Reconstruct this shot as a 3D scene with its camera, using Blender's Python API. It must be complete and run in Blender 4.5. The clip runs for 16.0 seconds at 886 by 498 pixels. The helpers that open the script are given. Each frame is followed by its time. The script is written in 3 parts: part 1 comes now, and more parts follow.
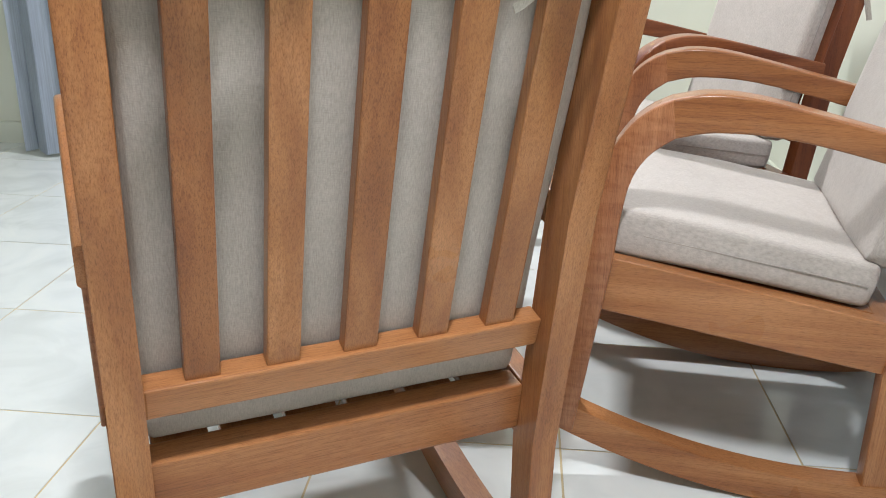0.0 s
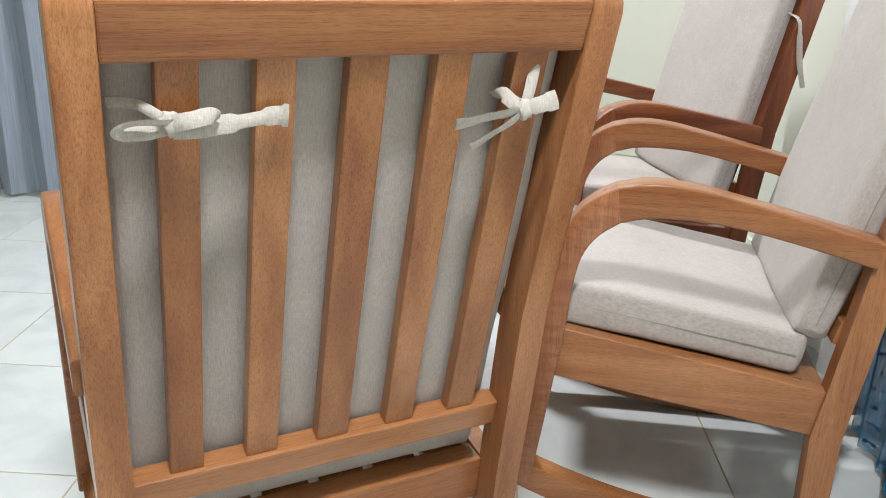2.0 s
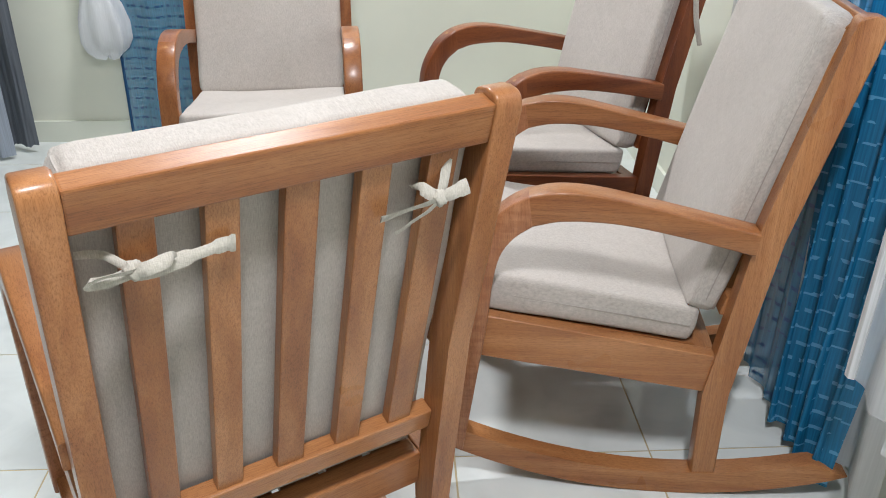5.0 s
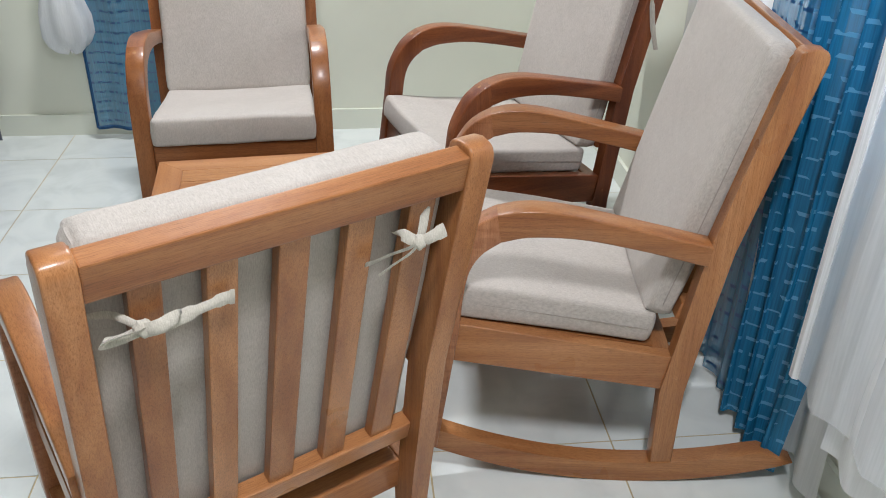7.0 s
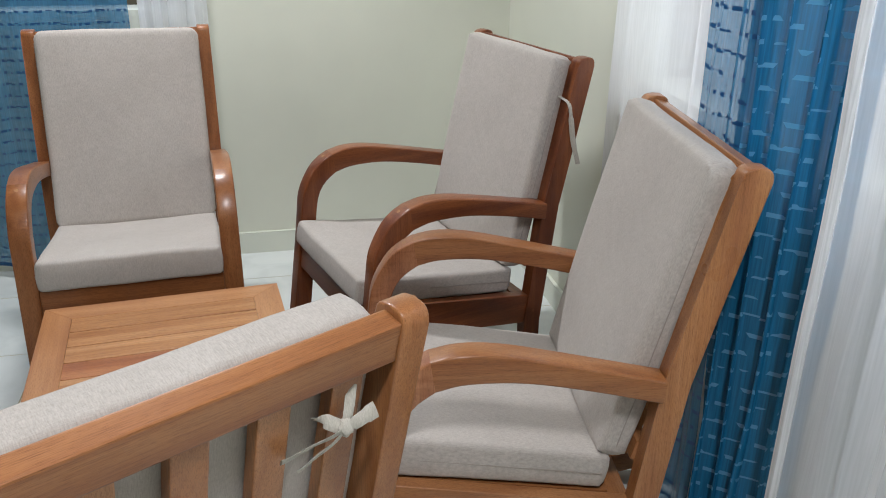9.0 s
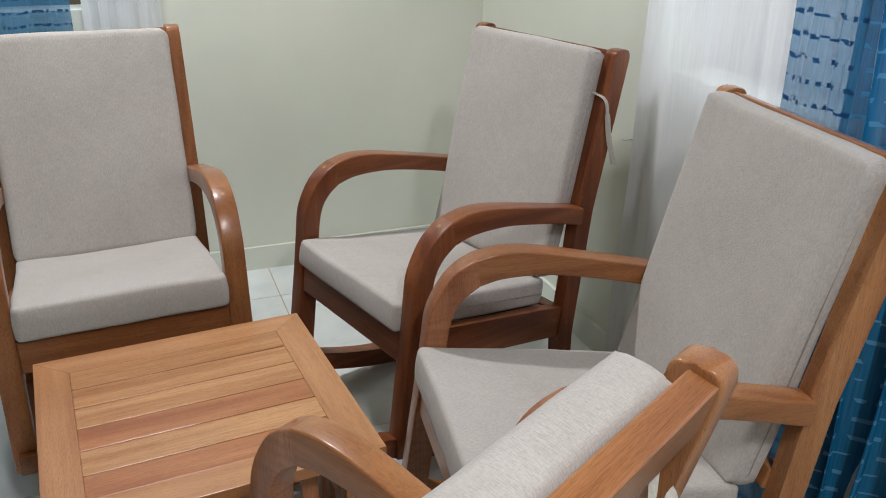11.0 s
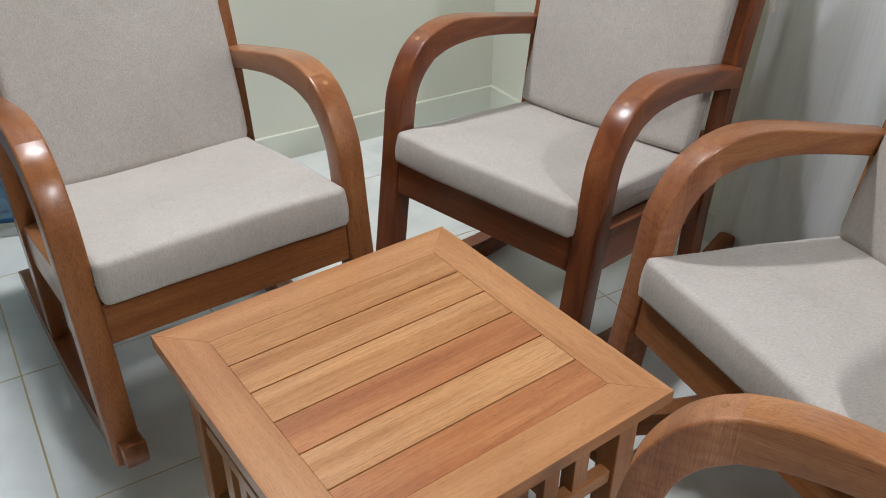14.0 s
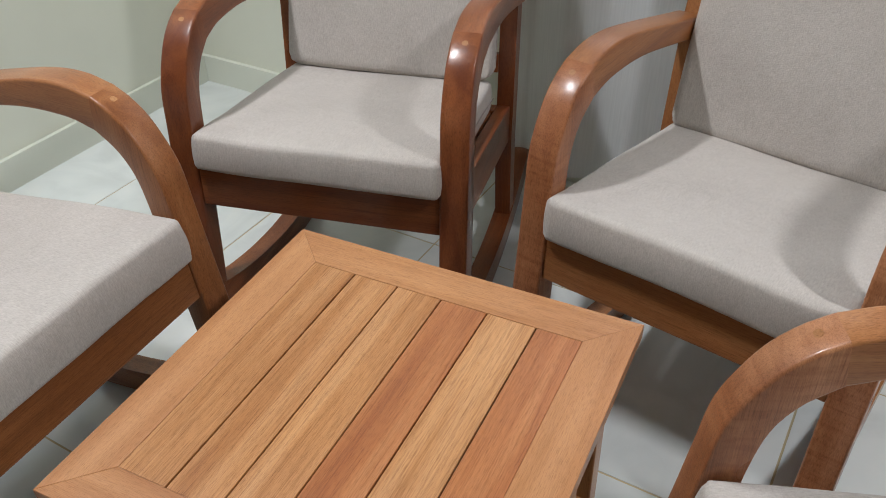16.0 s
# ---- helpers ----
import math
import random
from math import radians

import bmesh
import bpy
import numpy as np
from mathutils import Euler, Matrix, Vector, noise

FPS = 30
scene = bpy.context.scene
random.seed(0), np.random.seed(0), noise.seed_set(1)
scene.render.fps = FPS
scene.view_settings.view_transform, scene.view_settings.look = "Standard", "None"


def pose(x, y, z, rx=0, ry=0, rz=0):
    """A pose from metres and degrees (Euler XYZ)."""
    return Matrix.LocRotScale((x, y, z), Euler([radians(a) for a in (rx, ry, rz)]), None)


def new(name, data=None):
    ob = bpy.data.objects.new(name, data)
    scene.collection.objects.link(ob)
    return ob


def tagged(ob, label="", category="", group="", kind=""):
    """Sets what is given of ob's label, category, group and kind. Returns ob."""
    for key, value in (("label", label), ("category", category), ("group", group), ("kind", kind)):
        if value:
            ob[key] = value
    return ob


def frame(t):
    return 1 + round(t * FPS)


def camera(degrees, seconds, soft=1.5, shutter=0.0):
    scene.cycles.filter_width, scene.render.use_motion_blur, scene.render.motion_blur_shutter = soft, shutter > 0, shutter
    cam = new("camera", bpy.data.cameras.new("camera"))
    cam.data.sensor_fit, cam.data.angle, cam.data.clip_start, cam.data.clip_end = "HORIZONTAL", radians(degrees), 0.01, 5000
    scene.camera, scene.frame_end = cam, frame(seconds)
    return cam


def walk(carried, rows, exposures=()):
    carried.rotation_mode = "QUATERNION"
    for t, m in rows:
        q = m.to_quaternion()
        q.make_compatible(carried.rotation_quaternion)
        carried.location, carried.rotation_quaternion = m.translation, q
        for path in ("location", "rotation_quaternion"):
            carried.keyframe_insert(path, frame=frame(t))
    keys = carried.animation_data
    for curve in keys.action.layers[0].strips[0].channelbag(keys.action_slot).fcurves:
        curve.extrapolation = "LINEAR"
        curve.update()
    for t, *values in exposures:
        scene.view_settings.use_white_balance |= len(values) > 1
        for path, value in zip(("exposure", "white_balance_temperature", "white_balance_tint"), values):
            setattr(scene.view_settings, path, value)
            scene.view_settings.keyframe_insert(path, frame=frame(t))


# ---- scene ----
# ---- camera and walk ----
cam = camera(55.41, 16.0, soft=1.0)
PATH = [
    (0.0, pose(0.1896, 0.1081, 0.9209, 69.102, -1.203, 0.003)),
    (0.5, pose(0.1911, 0.0971, 0.9508, 69.598, -1.248, -0.514)),
    (1.0, pose(0.1926, 0.0840, 0.9807, 70.059, -1.346, -1.087)),
    (1.5, pose(0.1850, 0.0725, 1.0132, 70.176, -1.979, -2.029)),
    (2.0, pose(0.1821, 0.0553, 1.0530, 70.020, -1.941, -2.572)),
    (2.5, pose(0.1814, 0.0451, 1.0928, 69.755, -1.790, -2.898)),
    (3.0, pose(0.1776, 0.0404, 1.1393, 68.949, -1.413, -3.422)),
    (3.5, pose(0.1812, 0.0413, 1.1878, 68.071, -0.335, -4.381)),
    (4.0, pose(0.1829, 0.0427, 1.2266, 67.016, 0.603, -5.483)),
    (4.5, pose(0.1814, 0.0334, 1.2661, 64.288, 0.135, -7.021)),
    (7.0, pose(0.1464, -0.0050, 1.4360, 59.826, -1.091, -11.242)),
    (7.5, pose(0.1638, 0.0341, 1.4361, 60.092, -0.885, -11.353)),
    (8.0, pose(0.1995, 0.0737, 1.4404, 63.324, -0.590, -11.365)),
    (8.5, pose(0.1973, 0.1221, 1.4361, 66.227, -0.557, -14.030)),
    (11.0, pose(-0.0935, 0.5079, 1.3822, 66.761, -0.615, -25.862)),
    (11.5, pose(-0.1878, 0.6145, 1.3717, 65.657, -0.932, -26.853)),
    (12.0, pose(-0.3169, 0.7169, 1.3620, 64.964, -0.442, -29.885)),
    (12.5, pose(-0.4106, 0.8052, 1.3487, 62.635, -1.077, -32.395)),
    (13.0, pose(-0.4368, 0.9306, 1.3276, 60.943, -0.877, -33.721)),
    (13.5, pose(-0.4469, 1.0648, 1.3047, 59.563, -0.628, -35.373)),
    (14.0, pose(-0.4628, 1.1601, 1.2856, 57.306, -0.546, -37.042)),
    (14.5, pose(-0.5263, 1.2864, 1.2899, 55.587, 0.973, -41.943)),
    (15.0, pose(-0.5769, 1.3871, 1.2866, 54.476, 1.365, -48.823)),
    (15.5, pose(-0.5732, 1.4592, 1.2683, 53.695, 1.267, -55.976)),
    (16.0, pose(-0.5397, 1.5546, 1.2554, 52.937, 1.340, -64.629)),
]
EXPOSURES = ((0.0, 0.38), (4.7, 0.20), (7.0, 0.0), (8.0, -0.06), (8.5, -0.34), (11.0, -0.42), (11.5, -0.46), (12.5, -0.20), (16.0, -0.22))
walk(cam, PATH, EXPOSURES)

# ---- world and lights ----
world = bpy.data.worlds.new("world")
scene.world = world
world.use_nodes = True
sky = world.node_tree.nodes.new("ShaderNodeTexSky")
sky.sky_type, sky.sun_disc, sky.sun_elevation, sky.sun_rotation = "NISHITA", False, radians(35), radians(80)
world.node_tree.links.new(sky.outputs[0], world.node_tree.nodes["Background"].inputs[0])
world.node_tree.nodes["Background"].inputs[1].default_value = 0.1

ROOM = pose(1.505, 3.445, 0, 0, 0, -5.2)     # corner of back and right wall; x runs along the back wall, y along the right wall
CEIL = 2.75


def tube_light(x, y, power, turn=0):
    d = bpy.data.lights.new("ceiling_lamp_light", "AREA")
    d.shape, d.size, d.size_y, d.energy, d.color = "RECTANGLE", 0.40, 0.09, power, (0.925, 0.945, 1.0)
    ob = new("ceiling_lamp_light", d)
    ob.matrix_world = ROOM @ pose(x, y, CEIL - 0.10, 0, 0, turn)


tube_light(-1.36, -0.74, 49)
tube_light(-0.90, -3.55, 51, 60)


def window_light(m, wide, high, power):
    """Daylight that comes in through a window's opening."""
    d = bpy.data.lights.new("window_light", "AREA")
    d.shape, d.size, d.size_y, d.energy, d.color = "RECTANGLE", wide, high, power, (0.86, 0.93, 1.0)
    new("window_light", d).matrix_world = ROOM @ m


window_light(pose(0.10, -2.05, 1.575, 90, 0, 90), 1.65, 1.2, 11)
window_light(pose(-1.70, 0.10, 1.6, -90, 0, 0), 0.85, 1.15, 3)


# ---- materials ----
def nodes_of(name):
    m = bpy.data.materials.new(name)
    m.use_nodes = True
    nt = m.node_tree
    return m, nt, nt.nodes["Principled BSDF"]


def add(nt, kind, **values):
    n = nt.nodes.new(kind)
    for k, v in values.items():
        n.inputs[k].default_value = v
    return n


def ramp(nt, fac, stops):
    r = nt.nodes.new("ShaderNodeValToRGB")
    while len(r.color_ramp.elements) < len(stops):
        r.color_ramp.elements.new(0.5)
    for e, (p, c) in zip(r.color_ramp.elements, stops):
        e.position, e.color = p, (*c, 1)
    nt.links.new(fac, r.inputs[0])
    return r.outputs[0]


def mix(nt, fac, a, b, mode="MIX"):
    n = nt.nodes.new("ShaderNodeMix")
    n.data_type, n.blend_type = "RGBA", mode
    for v, s in ((fac, n.inputs[0]), (a, n.inputs[6]), (b, n.inputs[7])):
        if isinstance(v, (int, float)):
            s.default_value = v
        elif isinstance(v, tuple):
            s.default_value = (*v, 1)
        else:
            nt.links.new(v, s)
    return n.outputs[2]


def wood(name, axis, dark, mid, light, rough=0.30, coat=0.38, figure=0.62, spread=((0.86, 0.80, 0.75), (1, 1, 1), (1.10, 1.13, 1.16)), rings=0.0):
    """Varnished timber with the grain along one local axis; every piece has its own shade."""
    m, nt, b = nodes_of(name)
    tc, info = nt.nodes.new("ShaderNodeTexCoord"), nt.nodes.new("ShaderNodeObjectInfo")
    shift = add(nt, "ShaderNodeVectorMath")
    shift.operation = "MULTIPLY_ADD"
    nt.links.new(info.outputs["Random"], shift.inputs[0])
    shift.inputs[1].default_value = (3.1, 5.3, 4.7)
    nt.links.new(tc.outputs["Object"], shift.inputs[2])
    along = {"x": (1, 0, 0), "y": (0, 1, 0), "z": (0, 0, 1)}[axis]

    def stretched(across, run):
        v = nt.nodes.new("ShaderNodeVectorMath")
        v.operation = "MULTIPLY"
        v.inputs[1].default_value = [run if a else across for a in along]
        nt.links.new(shift.outputs[0], v.inputs[0])
        return v.outputs[0]
    broad = add(nt, "ShaderNodeTexNoise", Scale=1.0, Detail=3.0, Distortion=0.5)
    nt.links.new(stretched(26, 1.3), broad.inputs["Vector"])
    fibre = add(nt, "ShaderNodeTexNoise", Scale=1.0, Detail=4.0, Roughness=0.7)
    nt.links.new(stretched(560, 12), fibre.inputs["Vector"])
    pores = add(nt, "ShaderNodeTexNoise", Scale=1.0, Detail=3.0, Roughness=0.6)
    nt.links.new(stretched(1300, 75), pores.inputs["Vector"])
    blotch = add(nt, "ShaderNodeTexNoise", Scale=5.0, Detail=3.0)
    nt.links.new(shift.outputs[0], blotch.inputs["Vector"])
    col = ramp(nt, broad.outputs[0], [(0.30, dark), (0.5, mid), (0.70, light)])
    col = mix(nt, figure, col, ramp(nt, fibre.outputs[0], [(0.32, (0.52, 0.45, 0.38)), (0.50, (0.97, 0.97, 0.97)), (0.72, (1.16, 1.14, 1.10))]), "MULTIPLY")
    col = mix(nt, 0.55, col, ramp(nt, pores.outputs[0], [(0.34, (0.50, 0.42, 0.36)), (0.48, (1, 1, 1)), (0.66, (1.10, 1.09, 1.08))]), "MULTIPLY")
    if rings:
        ring = add(nt, "ShaderNodeTexNoise", Scale=1.0, Detail=2.0, Distortion=0.6)
        rv = nt.nodes.new("ShaderNodeVectorMath")
        rv.operation = "MULTIPLY"
        rv.inputs[1].default_value = (9, 22, 95)
        nt.links.new(shift.outputs[0], rv.inputs[0])
        nt.links.new(rv.outputs[0], ring.inputs["Vector"])
        col = mix(nt, rings, col, ramp(nt, ring.outputs[0], [(0.36, (0.74, 0.64, 0.58)), (0.5, (1, 1, 1)), (0.66, (1.12, 1.14, 1.16))]), "MULTIPLY")
    col = mix(nt, 0.3, col, ramp(nt, blotch.outputs[0], [(0.35, (0.80, 0.72, 0.66)), (0.62, (1.08, 1.08, 1.06))]), "MULTIPLY")
    tone = ramp(nt, info.outputs["Random"], list(zip((0.0, 0.5, 1.0), spread)))
    col = mix(nt, 1.0, col, tone, "MULTIPLY")
    nt.links.new(col, b.inputs["Base Color"])
    b.inputs["Specular IOR Level"].default_value = 0.25
    b.inputs["Coat Weight"].default_value, b.inputs["Coat Roughness"].default_value = coat, 0.20
    nt.links.new(ramp(nt, blotch.outputs[0], [(0.3, (rough + 0.08,) * 3), (0.7, (rough - 0.03,) * 3)]), b.inputs["Roughness"])
    bump = add(nt, "ShaderNodeBump", Strength=0.12, Distance=0.002)
    nt.links.new(fibre.outputs[0], bump.inputs["Height"])
    nt.links.new(bump.outputs[0], b.inputs["Normal"])
    return m


STAINS = {"amber": ((0.275, 0.104, 0.038), (0.372, 0.156, 0.058), (0.445, 0.203, 0.083)),
          "rose": ((0.27, 0.100, 0.042), (0.37, 0.150, 0.066), (0.45, 0.200, 0.095)),
          "honey": ((0.265, 0.092, 0.030), (0.375, 0.147, 0.050), (0.45, 0.198, 0.074)),
          "chestnut": ((0.215, 0.074, 0.025), (0.30, 0.114, 0.040), (0.375, 0.158, 0.060)),
          "mahogany": ((0.135, 0.036, 0.013), (0.21, 0.063, 0.021), (0.285, 0.097, 0.034))}
WOODS = {k: {a: wood(k + "_wood_" + a, a, *tones) for a in "xyz"} for k, tones in STAINS.items()}
for k, d in WOODS.items():
    d["leg"] = wood(k + "_bent_wood", "z", *STAINS["rose" if k == "amber" else k], rings=0.5 if k == "amber" else 0.0)
TABLE_TONES = ((0.36, 0.147, 0.054), (0.44, 0.200, 0.080), (0.50, 0.245, 0.106))
PALE_PLANK = wood("pale_plank_wood", "x", (0.37, 0.152, 0.050), (0.47, 0.222, 0.086), (0.55, 0.290, 0.130), rough=0.30, figure=0.72, spread=((0.94, 0.92, 0.9), (1, 1, 1), (1.05, 1.06, 1.08)))
RED_PLANK = wood("red_plank_wood", "x", (0.31, 0.102, 0.036), (0.41, 0.152, 0.055), (0.48, 0.205, 0.082), rough=0.30, figure=0.7, spread=((0.96, 0.94, 0.92), (1, 1, 1), (1.04, 1.06, 1.06)))
TABLE_WOOD = {a: wood("table_wood_" + a, a, *TABLE_TONES, rough=0.30, figure=0.32, spread=((0.92, 0.88, 0.85), (1, 1, 1), (1.06, 1.07, 1.08))) for a in "xyz"}


def linen(name, a, b_, weave=900):
    m, nt, b = nodes_of(name)
    tc = nt.nodes.new("ShaderNodeTexCoord")

    def thread(sx, sy, sz):
        v = nt.nodes.new("ShaderNodeVectorMath")
        v.operation = "MULTIPLY"
        v.inputs[1].default_value = (sx, sy, sz)
        nt.links.new(tc.outputs["Object"], v.inputs[0])
        n = add(nt, "ShaderNodeTexNoise", Scale=1.0, Detail=2.0)
        nt.links.new(v.outputs[0], n.inputs["Vector"])
        return n.outputs[0]
    warp, weft, speck = thread(weave, 110, 150), thread(150, weave, weave), thread(620, 190, 420)
    col = mix(nt, ramp(nt, warp, [(0.25, (0, 0, 0)), (0.75, (1, 1, 1))]), a, b_)
    col = mix(nt, 0.36, col, ramp(nt, speck, [(0.32, (0.80, 0.765, 0.72)), (0.50, (1, 1, 1)), (0.70, (1.08, 1.07, 1.06))]), "MULTIPLY")
    col = mix(nt, 0.5, col, ramp(nt, weft, [(0.3, (0.90, 0.89, 0.87)), (0.6, (1.03, 1.03, 1.03))]), "MULTIPLY")
    cloud = add(nt, "ShaderNodeTexNoise", Scale=5.0, Detail=3.0)
    nt.links.new(tc.outputs["Object"], cloud.inputs["Vector"])
    col = mix(nt, 0.35, col, ramp(nt, cloud.outputs[0], [(0.35, (0.86, 0.85, 0.83)), (0.65, (1.07, 1.07, 1.06))]), "MULTIPLY")
    mottle = add(nt, "ShaderNodeTexNoise", Scale=38.0, Detail=4.0, Roughness=0.65)
    nt.links.new(tc.outputs["Object"], mottle.inputs["Vector"])
    col = mix(nt, 0.26, col, ramp(nt, mottle.outputs[0], [(0.36, (0.88, 0.865, 0.85)), (0.62, (1.05, 1.05, 1.05))]), "MULTIPLY")
    nt.links.new(col, b.inputs["Base Color"])
    b.inputs["Roughness"].default_value = 0.92
    b.inputs["Sheen Weight"].default_value = 0.15
    bump = add(nt, "ShaderNodeBump", Strength=0.25, Distance=0.002)
    nt.links.new(weft, bump.inputs["Height"])
    nt.links.new(bump.outputs[0], b.inputs["Normal"])
    return m


LINEN = linen("linen", (0.408, 0.370, 0.338), (0.535, 0.488, 0.450))
TAPE = linen("cotton_tape", (0.42, 0.39, 0.335), (0.58, 0.545, 0.485))


def paint(name, colour, rough=0.55, cloud=0.06, bump_amount=0.05):
    m, nt, b = nodes_of(name)
    tc = nt.nodes.new("ShaderNodeTexCoord")
    big, fine = add(nt, "ShaderNodeTexNoise", Scale=1.3, Detail=4.0), add(nt, "ShaderNodeTexNoise", Scale=90.0, Detail=3.0)
    for n in (big, fine):
        nt.links.new(tc.outputs["Object"], n.inputs["Vector"])
    lo = tuple(c * (1 - cloud) for c in colour)
    hi = tuple(min(1, c * (1 + cloud)) for c in colour)
    nt.links.new(ramp(nt, big.outputs[0], [(0.35, lo), (0.65, hi)]), b.inputs["Base Color"])
    b.inputs["Roughness"].default_value = rough
    bump = add(nt, "ShaderNodeBump", Strength=bump_amount, Distance=0.003)
    nt.links.new(fine.outputs[0], bump.inputs["Height"])
    nt.links.new(bump.outputs[0], b.inputs["Normal"])
    return m


WALL = paint("wall_paint", (0.705, 0.715, 0.610), 0.40)
SKIRT = paint("skirting_paint", (0.70, 0.72, 0.625), 0.32)
CEILING = paint("ceiling_paint", (0.72, 0.72, 0.69), 0.8)
GROUT = paint("grout", (0.50, 0.41, 0.24), 0.8, 0.2)
SEAM = paint("seam_thread", (0.36, 0.32, 0.285), 0.9)
NAIL = paint("nail_head", (0.10, 0.06, 0.035), 0.6)
DARK = paint("dark_rubber", (0.02, 0.02, 0.02), 0.6)


def tile_material():
    m, nt, b = nodes_of("glazed_tile")
    tc, info = nt.nodes.new("ShaderNodeTexCoord"), nt.nodes.new("ShaderNodeObjectInfo")
    shift = nt.nodes.new("ShaderNodeVectorMath")
    shift.operation = "MULTIPLY_ADD"
    nt.links.new(info.outputs["Random"], shift.inputs[0])
    shift.inputs[1].default_value = (7, 9, 3)
    nt.links.new(tc.outputs["Object"], shift.inputs[2])
    vein = add(nt, "ShaderNodeTexNoise", Scale=5.0, Detail=5.0, Distortion=1.5)
    nt.links.new(shift.outputs[0], vein.inputs["Vector"])
    col = ramp(nt, vein.outputs[0], [(0.3, (0.62, 0.65, 0.63)), (0.55, (0.70, 0.73, 0.71)), (0.75, (0.74, 0.76, 0.73))])
    nt.links.new(col, b.inputs["Base Color"])
    nt.links.new(ramp(nt, vein.outputs[0], [(0.3, (0.12,) * 3), (0.7, (0.20,) * 3)]), b.inputs["Roughness"])
    return m


TILE = tile_material()


def fabric(name, colour, through_, rough=0.8, weft=None, streak=(0.82, 1.1)):
    """Thin hanging cloth that lets light through; weft is the colour of woven dashes across it."""
    m, nt, b = nodes_of(name)
    tc = nt.nodes.new("ShaderNodeTexCoord")
    n = add(nt, "ShaderNodeTexNoise", Scale=4.0, Detail=4.0)
    v = nt.nodes.new("ShaderNodeVectorMath")
    v.operation = "MULTIPLY"
    v.inputs[1].default_value = (60, 60, 1.5)
    nt.links.new(tc.outputs["Object"], v.inputs[0])
    nt.links.new(v.outputs[0], n.inputs["Vector"])
    col = ramp(nt, n.outputs[0], [(0.3, tuple(c * streak[0] for c in colour)), (0.7, tuple(min(1, c * streak[1]) for c in colour))])
    dash = None
    if weft:
        uv, sep = nt.nodes.new("ShaderNodeUVMap"), nt.nodes.new("ShaderNodeSeparateXYZ")
        nt.links.new(uv.outputs[0], sep.inputs[0])
        row, near, gate, both = (nt.nodes.new("ShaderNodeMath") for _ in range(4))
        row.operation, near.operation, gate.operation, both.operation = "PINGPONG", "LESS_THAN", "GREATER_THAN", "MULTIPLY"
        row.inputs[1].default_value, near.inputs[1].default_value, gate.inputs[1].default_value = 0.021, 0.0046, 0.50
        nt.links.new(sep.outputs[1], row.inputs[0])
        nt.links.new(row.outputs[0], near.inputs[0])
        dn = add(nt, "ShaderNodeTexNoise", Scale=1.0, Detail=0.0)
        dv = nt.nodes.new("ShaderNodeVectorMath")
        dv.operation = "MULTIPLY"
        dv.inputs[1].default_value = (42, 23.8, 1)
        nt.links.new(uv.outputs[0], dv.inputs[0])
        nt.links.new(dv.outputs[0], dn.inputs["Vector"])
        nt.links.new(dn.outputs[0], gate.inputs[0])
        nt.links.new(near.outputs[0], both.inputs[0])
        nt.links.new(gate.outputs[0], both.inputs[1])
        dash = both.outputs[0]
        col = mix(nt, dash, col, weft)
    nt.links.new(col, b.inputs["Base Color"])
    b.inputs["Roughness"].default_value = rough
    tr, gl, mx1, mx2 = (nt.nodes.new(k) for k in ("ShaderNodeBsdfTranslucent", "ShaderNodeBsdfTransparent", "ShaderNodeMixShader", "ShaderNodeMixShader"))
    nt.links.new(col, tr.inputs[0])
    mx1.inputs[0].default_value, mx2.inputs[0].default_value = 0.35, through_
    if dash:
        solid = nt.nodes.new("ShaderNodeMapRange")
        solid.inputs["To Min"].default_value, solid.inputs["To Max"].default_value = through_, 0.0
        nt.links.new(dash, solid.inputs["Value"])
        nt.links.new(solid.outputs[0], mx2.inputs[0])
    nt.links.new(b.outputs[0], mx1.inputs[1])
    nt.links.new(tr.outputs[0], mx1.inputs[2])
    nt.links.new(mx1.outputs[0], mx2.inputs[1])
    nt.links.new(gl.outputs[0], mx2.inputs[2])
    out = nt.nodes["Material Output"]
    nt.links.new(mx2.outputs[0], out.inputs[0])
    return m


SHEER = fabric("white_voile", (0.88, 0.89, 0.91), 0.20, 0.55, streak=(0.95, 1.04))
SHEER_THIN = fabric("thin_white_voile", (0.84, 0.86, 0.89), 0.46, 0.55, streak=(0.92, 1.05))
HEM = fabric("white_hem", (0.86, 0.87, 0.88), 0.0)
# woven dashes are real; their pale colour also paints in the gloss glints
BLUE = fabric("blue_organza", (0.012, 0.215, 0.430), 0.10, 0.40, weft=(0.13, 0.42, 0.66), streak=(0.7, 1.25))
BLUE_THIN = fabric("thin_blue_organza", (0.030, 0.225, 0.420), 0.34, 0.45, weft=(0.010, 0.085, 0.22))
BLUE_HEM = fabric("blue_hem", (0.010, 0.085, 0.22), 0.0, 0.6)
GREY = fabric("grey_blue_cloth", (0.42, 0.47, 0.55), 0.0, 0.85)
# darker copy of GREY for the strip at that curtain's right edge
DARK_GREY = fabric("dark_grey_cloth", (0.13, 0.145, 0.17), 0.0, 0.85)


# ---- building helpers ----
def part(name, bm, material, parent, label=""):
    me = bpy.data.meshes.new(name)
    bmesh.ops.recalc_face_normals(bm, faces=bm.faces)
    bm.to_mesh(me)
    bm.free()
    me.materials.append(material)
    ob = new(name, me)
    if parent:
        ob.parent = parent
    if label:
        ob["label"] = label
    return ob


def smooth(ob, angle=40):
    me = ob.data
    me.polygons.foreach_set("use_smooth", [True] * len(me.polygons))
    me.set_sharp_from_angle(angle=radians(angle))
    return ob


